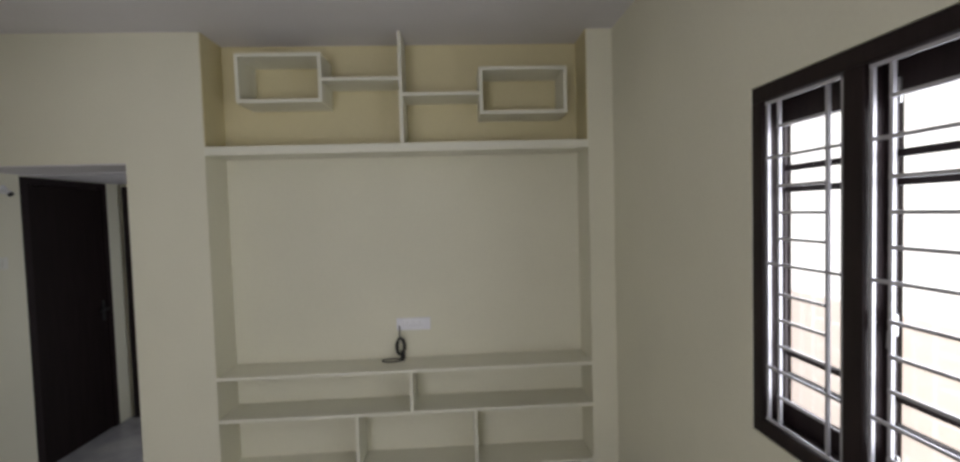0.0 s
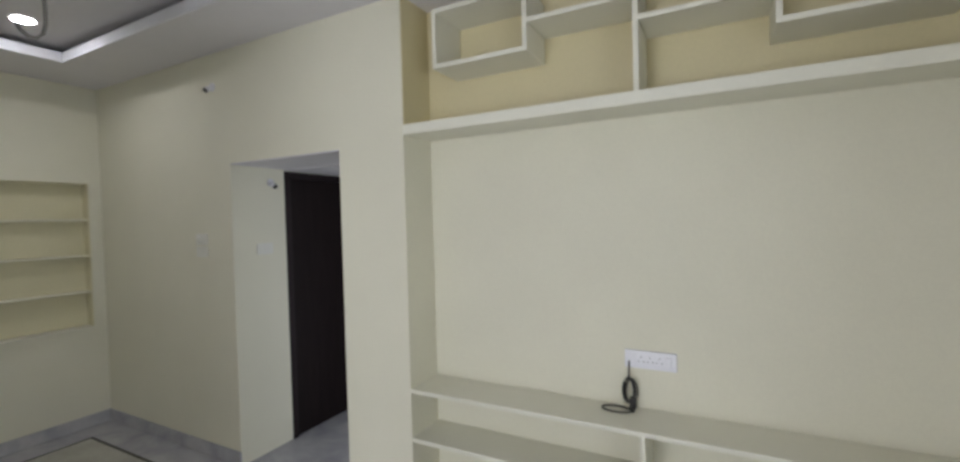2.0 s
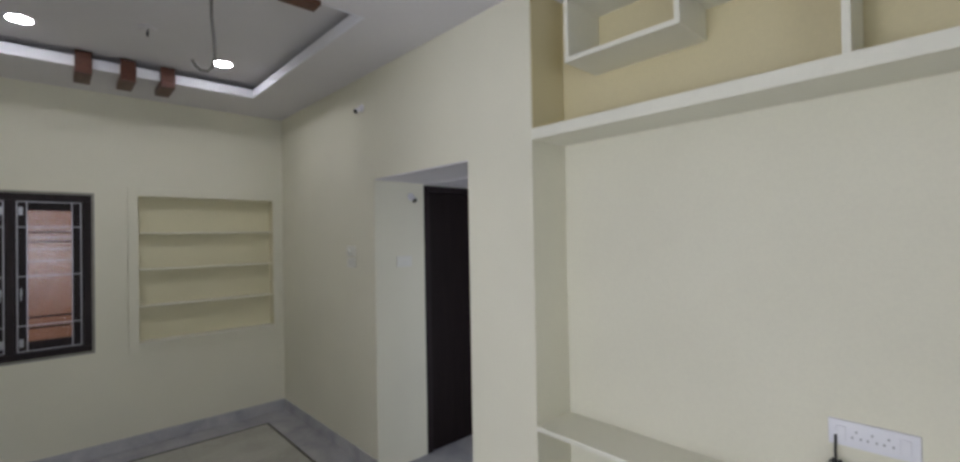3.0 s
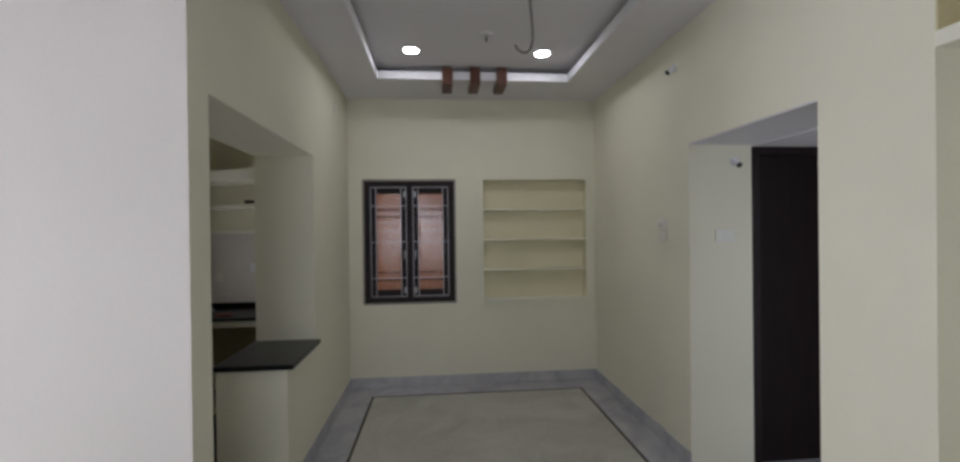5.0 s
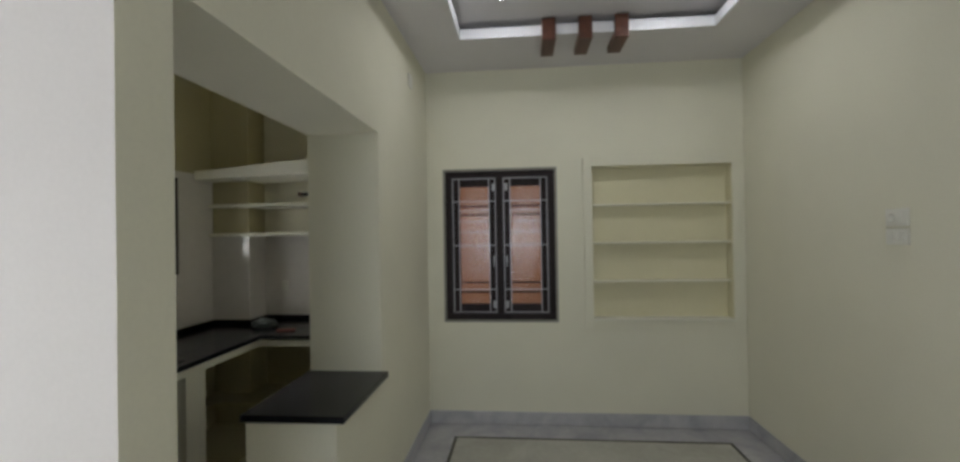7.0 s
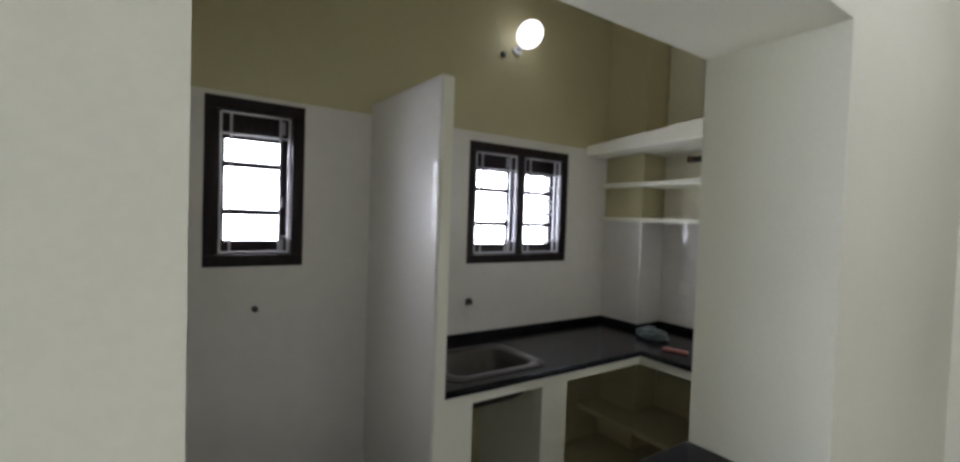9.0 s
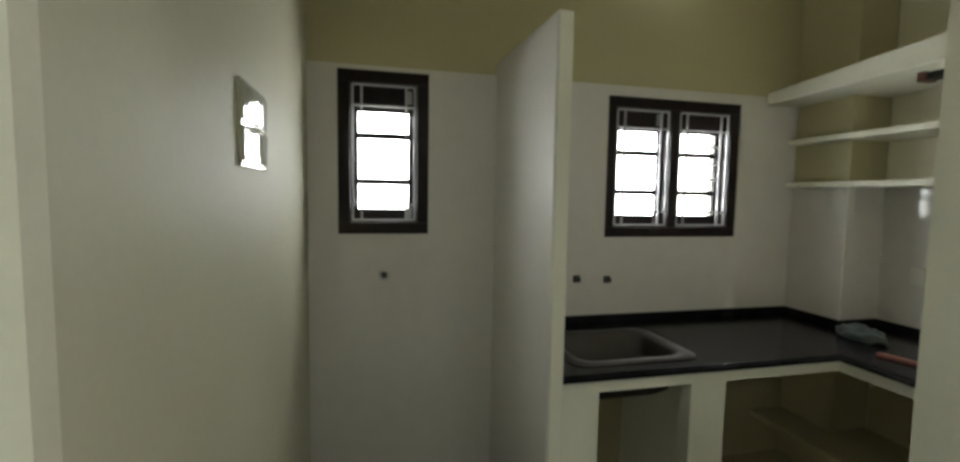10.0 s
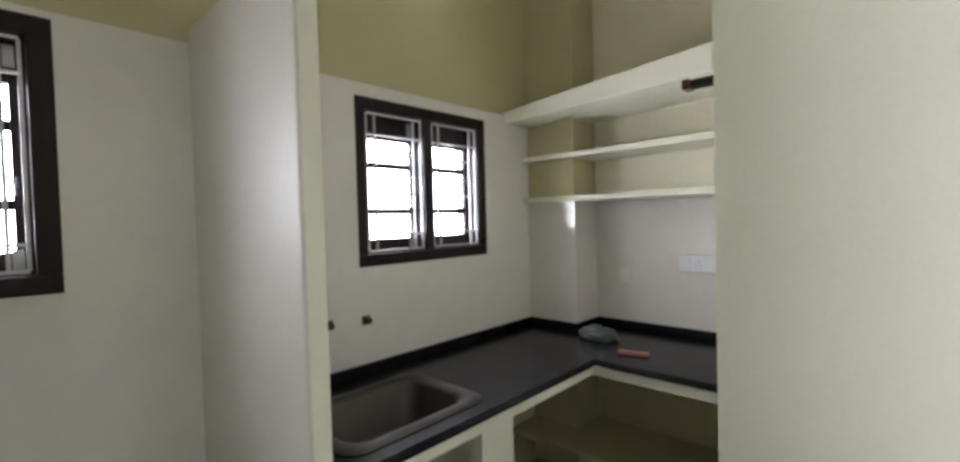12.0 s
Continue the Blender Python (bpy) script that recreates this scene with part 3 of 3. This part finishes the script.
def door(name, m, w, h, label):
    """A closed flush door with a narrow frame; local x along the wall, y into it."""
    top = thing(name, label, "door", m, kind="structure")
    part("door_frame", boxes((0, 0.05, -0.004, 0.04, 0, h), (w - 0.05, w, -0.004, 0.04, 0, h), (0.05, w - 0.05, -0.004, 0.04, h - 0.05, h), bevel=0.003), DARKWOOD, top, "dark wooden door frame")
    part("leaf", boxes((0.053, w - 0.053, 0.006, 0.04, 0.006, h - 0.053), bevel=0.003), DOORWOOD, top, "black-brown door leaf")
    bm = boxes((w - 0.115, w - 0.085, -0.004, 0.006, 0.93, 1.1), bevel=0.003)
    tube(bm, [(w - 0.1, -0.002, 1.03), (w - 0.1, -0.04, 1.03), (w - 0.16, -0.045, 1.03), (w - 0.2, -0.045, 1.028)], 0.008)
    part("door_handle", bm, DARKMETAL, top, "dark metal lever handle")
    return top


door("door_1", Matrix.Translation((1.79, 0.435, 0)) @ Matrix.Rotation(radians(90), 4, "Z"), 0.765, 2.08, "closed black-brown door in the side of the passage")
door("door_2", Matrix.Translation((1.83, 1.37, 0)) @ Matrix.Translation((0, -0.045, 0)), 0.85, 2.06, "closed black-brown door at the end of the passage")

# ---- dining recess ----
niche = thing("shelf_niche", "pale yellow recessed wall shelves with three thin painted boards", "shelf")
part("back_lining", boxes((-0.1, -0.096, NY0, NY1, NZ0, NZ1)), RECESS, niche, "pale yellow recess back")
for row in ((-0.096, -0.003, NY0, NY0 + 0.004, NZ0, NZ1), (-0.096, -0.003, NY1 - 0.004, NY1, NZ0, NZ1), (-0.096, -0.003, NY0 + 0.004, NY1 - 0.004, NZ1 - 0.004, NZ1)):
    part("side_lining", boxes(row), RECESS, niche, "pale yellow recess cheek")
for k in range(1, 4):
    z = NZ0 + k * (NZ1 - NZ0) / 4
    part("shelf_board", boxes((-0.096, -0.012, NY0 + 0.004, NY1 - 0.004, z - 0.008, z + 0.008), bevel=0.003), CREAM, niche, "thin painted shelf board")
part("bottom_ledge", boxes((-0.096, 0.032, NY0 - 0.0, NY1 + 0.0, NZ0, NZ0 + 0.016), bevel=0.003), WHITE, niche, "painted bottom ledge")
t = 0.07
for row in ((0, 0.014, NY0 - t, NY0, NZ0 - t, NZ1 + t), (0, 0.014, NY1, NY1 + 0.06, NZ0 - t, NZ1 + t), (0, 0.014, NY0, NY1, NZ1, NZ1 + t), (0, 0.014, NY0, NY1, NZ0 - t, NZ0)):
    part("plaster_band", boxes(row, bevel=0.003), CREAM, niche, "raised cream plaster band")

# tray lamps, blocks and wire
for x, y in ((0.98, -1.81), (0.97, -0.76)):
    lamp = thing("downlight", "lit round white downlight set in the tray ceiling", "downlight", Matrix.Translation((x, y, 2.978)), group="downlights of the tray ceiling")
    bm = bmesh.new()
    lathe(bm, [(0.072, 0.0), (0.072, -0.004), (0.066, -0.009), (0.056, -0.007)])
    part("ring", bm, PLASTIC, lamp, "white lamp ring")
    bm = bmesh.new()
    lathe(bm, [(0.055, -0.0075), (0.05, -0.0095), (0.02, -0.0105)])
    part("diffuser", bm, GLOW, lamp, "glowing round diffuser")
for y in (-1.52, -1.28, -1.045):
    blk = thing("ceiling_block", "reddish brown wooden block hung over the edge of the ceiling tray", "ceiling ornament", group="wooden blocks of the ceiling tray")
    part("block_foot", boxes((0.36, 0.648, y - 0.045, y + 0.045, CZ - 0.05, CZ), bevel=0.003), REDWOOD, blk)
    part("block_face", boxes((TX0 + 0.001, 0.648, y - 0.045, y + 0.045, CZ, CZ + 0.1), bevel=0.003), REDWOOD, blk)
blk = thing("ceiling_block", "reddish brown wooden block on the inner edge of the ceiling tray", "ceiling ornament")
part("block_foot", boxes((TX1 - 0.06, TX1 + 0.03, -0.87, -0.69, CZ - 0.026, CZ), bevel=0.003), REDWOOD, blk)
part("block_face", boxes((TX1 - 0.05, TX1 - 0.001, -0.87, -0.69, CZ, CZ + 0.08), bevel=0.003), REDWOOD, blk)
wire = thing("ceiling_wire", "loose grey wire looping down from the tray ceiling", "wire")
bm = bmesh.new()
pts = [(2.36, -1.15, 2.978), (2.362, -1.148, 2.85), (2.355, -1.145, 2.7), (2.352, -1.135, 2.58), (2.35, -1.133, 2.51), (2.35, -1.143, 2.465), (2.35, -1.165, 2.442), (2.35, -1.188, 2.442), (2.35, -1.21, 2.458), (2.35, -1.223, 2.48)]
tube(bm, pts, 0.0075, 10)
part("wire", bm, SHEATH, wire)
box_cover = thing("fan_box", "round white fan hook cover on the tray ceiling", "ceiling fitting", Matrix.Translation((1.3, -1.25, 2.978)))
bm = bmesh.new()
lathe(bm, [(0.05, 0), (0.05, -0.01), (0.03, -0.015)])
part("cover", bm, CEIL, box_cover)
bm = bmesh.new()
tube(bm, [(-0.02, 0, -0.014), (-0.02, 0, -0.04), (0.0, 0, -0.052), (0.02, 0, -0.04), (0.02, 0, -0.014)], 0.005)
part("hook", bm, DARKMETAL, box_cover, "steel fan hook")

# ---- serving counter ----
bar = thing("serving_counter", "black granite serving counter slab on a cream half wall", "counter")
part("half_wall", boxes((KX0, 1.885, KY0 + 0.01, KY1, 0, 0.768)), CREAM, bar, "cream painted half wall")
part("counter_slab", boxes((KX0, 1.905, KY0 - 0.005, -2.455, 0.768, 0.798), bevel=0.005), GRANITE, bar)

# ---- kitchen ----
bm = bmesh.new()
ring = [(1.898, -4.202), (1.956, -4.202), (1.93, -3.54), (1.872, -3.54)]
lo, hi = ([bm.verts.new((x, y, z)) for x, y in ring] for z in (0, 2.08))
bm.faces.new(lo)
bm.faces.new(hi)
for k in range(4):
    bm.faces.new((lo[k], lo[(k + 1) % 4], hi[(k + 1) % 4], hi[k]))
bmesh.ops.bevel(bm, geom=[e for e in bm.edges if all(v.co.y > -4 for v in e.verts) or all(v.co.z > 1 for v in e.verts)], offset=0.01, segments=3, affect="EDGES", profile=0.5)
partition = setting("partition_wall", bm, PTILE, "white tiled low partition wall beside the sink", "partition")
part("edge_strip", boxes((1.878, 1.924, -3.54, -3.536, 0, 2.07), bevel=0.0015), WHITE, partition, "painted partition edge")

CT, CY, CX = 0.845, -3.575, 0.628
worktop = thing("kitchen_worktop", "black granite L-shaped kitchen worktop with upstand", "worktop")
sx0, sx1, sy0, sy1 = 1.28, 1.74, -4.02, -3.68
for row in ((CX, sx0, -4.2, CY, CT - 0.03, CT), (sx1, 1.866, -4.2, CY, CT - 0.03, CT), (sx0, sx1, sy1, CY, CT - 0.03, CT), (sx0, sx1, -4.2, sy0, CT - 0.03, CT)):
    part("worktop_slab", boxes(row), GRANITE, worktop)
part("worktop_return", boxes((0.009, CX, -3.89, KY0, CT - 0.03, CT), (0.244, CX, -4.2, -3.89, CT - 0.03, CT)), GRANITE, worktop)
bm = bmesh.new()
tube(bm, [(1.866, CY, CT - 0.015), (CX, CY, CT - 0.015), (CX, KY0, CT - 0.015)], 0.0149, 20)
part("nosing", bm, GRANITE, worktop, "rounded black granite front edge", smooth=True)
part("upstand", boxes((0.262, 1.866, -4.201, -4.183, CT, CT + 0.04), (0.244, 0.262, -4.201, -3.874, CT, CT + 0.04), (0.027, 0.244, -3.892, -3.874, CT, CT + 0.04),
                      (0.009, 0.027, -3.892, KY0, CT, CT + 0.04), bevel=0.003), GRANITE, worktop, "black granite upstand")
base = thing("counter_base", "cream plastered masonry base with open bays under the worktop", "counter base")
part("apron", boxes((CX - 0.03, 1.866, CY - 0.12, CY - 0.025, 0.762, CT - 0.031)), WHITE, base, "painted front band")
part("apron", boxes((CX - 0.12, CX - 0.03, CY - 0.025, KY0, 0.762, CT - 0.031)), WHITE, base, "painted front band")
part("pier", boxes((1.15, 1.25, -4.2, -3.67, 0, 0.762), (1.15, 1.31, -3.67, CY - 0.03, 0, 0.762), bevel=0.003), WHITE, base, "painted masonry pier")
part("pier", boxes((1.76, 1.866, -4.2, -3.67, 0, 0.762), (1.7, 1.866, -3.67, CY - 0.03, 0, 0.762), bevel=0.003), WHITE, base, "painted masonry pier")
part("bay_shelf", boxes((0.01, 0.45, -4.19, KY0, 0.27, 0.30), bevel=0.003), KPAINT, base, "painted bay shelf")
part("bay_floor", boxes((0.009, 1.7, -4.189, CY - 0.04, 0, 0.05), (0.009, CX - 0.13, CY - 0.04, KY0, 0, 0.05)), KPAINT, base, "yellow painted bay floor")
part("bay_back", boxes((0.244, 1.7, -4.2, -4.19, 0, 0.762)), KPAINT, base, "yellow bay back")
part("bay_side", boxes((0.0, 0.008, -3.89, KY0, 0, 0.789)), KPAINT, base, "yellow bay back")

sink = thing("kitchen_sink", "rectangular stainless steel sink set in the worktop", "sink")
bm = bmesh.new()
rings = []
for inset, z in ((-0.045, CT + 0.001), (-0.045, CT + 0.005), (0.0, CT + 0.005), (0.012, CT - 0.01), (0.022, CT - 0.15), (0.05, CT - 0.175)):
    x0, x1, y0, y1 = sx0 + inset, sx1 - inset, sy0 + inset, sy1 - inset
    r = 0.07
    ring = []
    for cx, cy, a0 in ((x1 - r, y1 - r, 0), (x0 + r, y1 - r, 90), (x0 + r, y0 + r, 180), (x1 - r, y0 + r, 270)):
        ring += [bm.verts.new((cx + r * math.cos(radians(a0 + 15 * k)), cy + r * math.sin(radians(a0 + 15 * k)), z)) for k in range(7)]
    rings.append(ring)
for r0, r1 in zip(rings, rings[1:]):
    n = len(r0)
    for k in range(n):
        bm.faces.new((r0[k], r0[(k + 1) % n], r1[(k + 1) % n], r1[k]))
bm.faces.new(rings[-1])
part("basin", bm, STEEL, sink, "stainless steel basin with rim", smooth=True)
bm = bmesh.new()
lathe(bm, [(0.04, 0), (0.04, 0.003), (0.03, 0.004)], Matrix.Translation((1.51, -3.86, CT - 0.1755)))
part("drain", bm, STEEL, sink, "round drain")


def pipe_stub(x, z, size, face, label):
    top = thing("pipe_stub", label, "pipe", Matrix.Translation((x, -4.202, z)))
    part("wall_flange", boxes((-size, size, 0.0, 0.006, -size, size), bevel=0.002), face, top, "square wall flange")
    bm = bmesh.new()
    lathe(bm, [(0.013, 0.006), (0.013, 0.028), (0.009, 0.03)], Matrix.Rotation(radians(-90), 4, "X"), 16)
    part("pipe_end", bm, DARKMETAL, top, "dark capped pipe end")


pipe_stub(1.358, 1.063, 0.018, DARKMETAL, "capped water pipe stub on the white tiles")
pipe_stub(1.525, 1.07, 0.018, DARKMETAL, "capped water pipe stub on the white tiles")
pipe_stub(2.462, 1.115, 0.024, TILE, "capped pipe stub below the utility window")

loft = thing("loft_slab", "cream painted concrete loft slab along the kitchen wall", "loft")
bm = boxes((0, 0.445, -4.202, KY0, 1.985, 2.05), bevel=0.005)
for v in bm.verts:
    v.co.z += (0.1 if v.co.z > 2.02 else 0.04) * (v.co.y + 4.202) / 1.3
part("slab", bm, WHITE, loft)
for z in (1.792, 1.561):
    sh = thing("kitchen_shelf", "thin cream painted concrete shelf above the worktop", "shelf", group="shelves of the kitchen wall")
    part("board", boxes((0, 0.295, -4.2, KY0, z - 0.014, z + 0.014), bevel=0.004), WHITE, sh)
tagged(new("shelf_back_paint", mesh_of("shelf_back_paint", boxes((0, 0.004, -3.89, KY0, 1.58, 3.0)), KCREAM)), "cream painted kitchen wall behind the shelves", "wall", kind="structure")

bulb = thing("wall_bulb", "lit warm white globe bulb on a holder high on the wall", "lamp", Matrix.Translation((1.065, -4.21, 2.54)))
bm = bmesh.new()
lathe(bm, [(0.03, 0), (0.03, 0.012), (0.018, 0.02), (0.018, 0.055)], Matrix.Rotation(radians(-60), 4, "X"), 20)
part("holder", bm, PLASTIC, bulb, "white holder")
bm = bmesh.new()
prof = [(max(0.004, 0.074 * math.sin(math.pi * k / 16)), 0.05 + 0.085 - 0.085 * math.cos(math.pi * k / 16)) for k in range(17)]
lathe(bm, prof, Matrix.Rotation(radians(-60), 4, "X"), 24)
part("globe", bm, BULB, bulb, "glowing globe", smooth=True)
hook = thing("wall_hook", "small dark holder on the yellow wall", "fitting", Matrix.Translation((1.17, -4.21, 2.5)))
bm = boxes((-0.014, 0.014, 0, 0.02, -0.014, 0.014), bevel=0.004)
part("body", bm, DARKMETAL, hook)

switch_plate("kitchen_socket", Matrix.Translation((0.009, -3.28, 1.215)) @ Matrix.Rotation(radians(90), 4, "Z"), 0.3, 0.085, "sosos", "white socket board on the glazed tiles", "socket", PLASTIC)
switch_plate("tile_switch", Matrix.Translation((0.009, -3.72, 1.13)) @ Matrix.Rotation(radians(90), 4, "Z"), 0.06, 0.08, "s", "small white cover plate on the glazed tiles", "cover plate")

board = thing("switch_board", "wide glossy cream switch board with two rows of rockers", "switch", Matrix.Translation((2.785, -3.285, 1.62)) @ Matrix.Rotation(radians(-90), 4, "Z"))
part("plate", boxes((-0.118, 0.118, -0.007, 0.0, -0.092, 0.092), bevel=0.003), GLOSSPLATE, board)
for i in range(5):
    for j in range(2):
        rocker = part("rocker", boxes((-0.0205, 0.0205, -0.004, 0.002, -0.037, 0.037), bevel=0.0015), GLOSSPLATE, board)
        rocker.matrix_local = pose(-0.088 + 0.044 * i, -0.007, -0.043 + 0.086 * j, random.uniform(-2.5, 2.5), 0, random.uniform(-1.5, 2.0))

rod = thing("wall_bracket", "short dark metal bracket on the kitchen wall", "bracket")
part("end_block", boxes((1.183, 1.222, -2.985, -2.967, 1.766, 1.79), bevel=0.002), REDWOOD, rod, "brown end block")
for x in (1.186, 1.209):
    part("arm", boxes((x, x + 0.01, -2.967, KY0, 1.769, 1.787), bevel=0.002), BLACK, rod)

bag = thing("plastic_bag", "crumpled grey-green plastic bag lying on the worktop", "bag", Matrix.Translation((0.33, -3.72, CT)))
bm = bmesh.new()
bmesh.ops.create_icosphere(bm, subdivisions=4, radius=1.0)
for v in bm.verts:
    n = noise.noise(v.co * 2.2) * 0.22 + abs(noise.noise(v.co * 5.0)) * 0.22
    v.co = Vector((v.co.x * 0.07, v.co.y * 0.1, max(v.co.z, -0.55) * 0.042 + 0.023)) * (1 + n - 0.1)
    v.co.z = max(v.co.z, 0.0)
part("body", bm, BAG, bag, smooth=True)
strip = thing("wood_strip", "faded red wooden strip lying on the worktop", "wood strip", Matrix.Translation((0.47, -3.47, CT)) @ Matrix.Rotation(radians(105), 4, "Z"))
part("strip", boxes((-0.065, 0.065, -0.015, 0.015, 0, 0.014), bevel=0.003), PINK, strip)
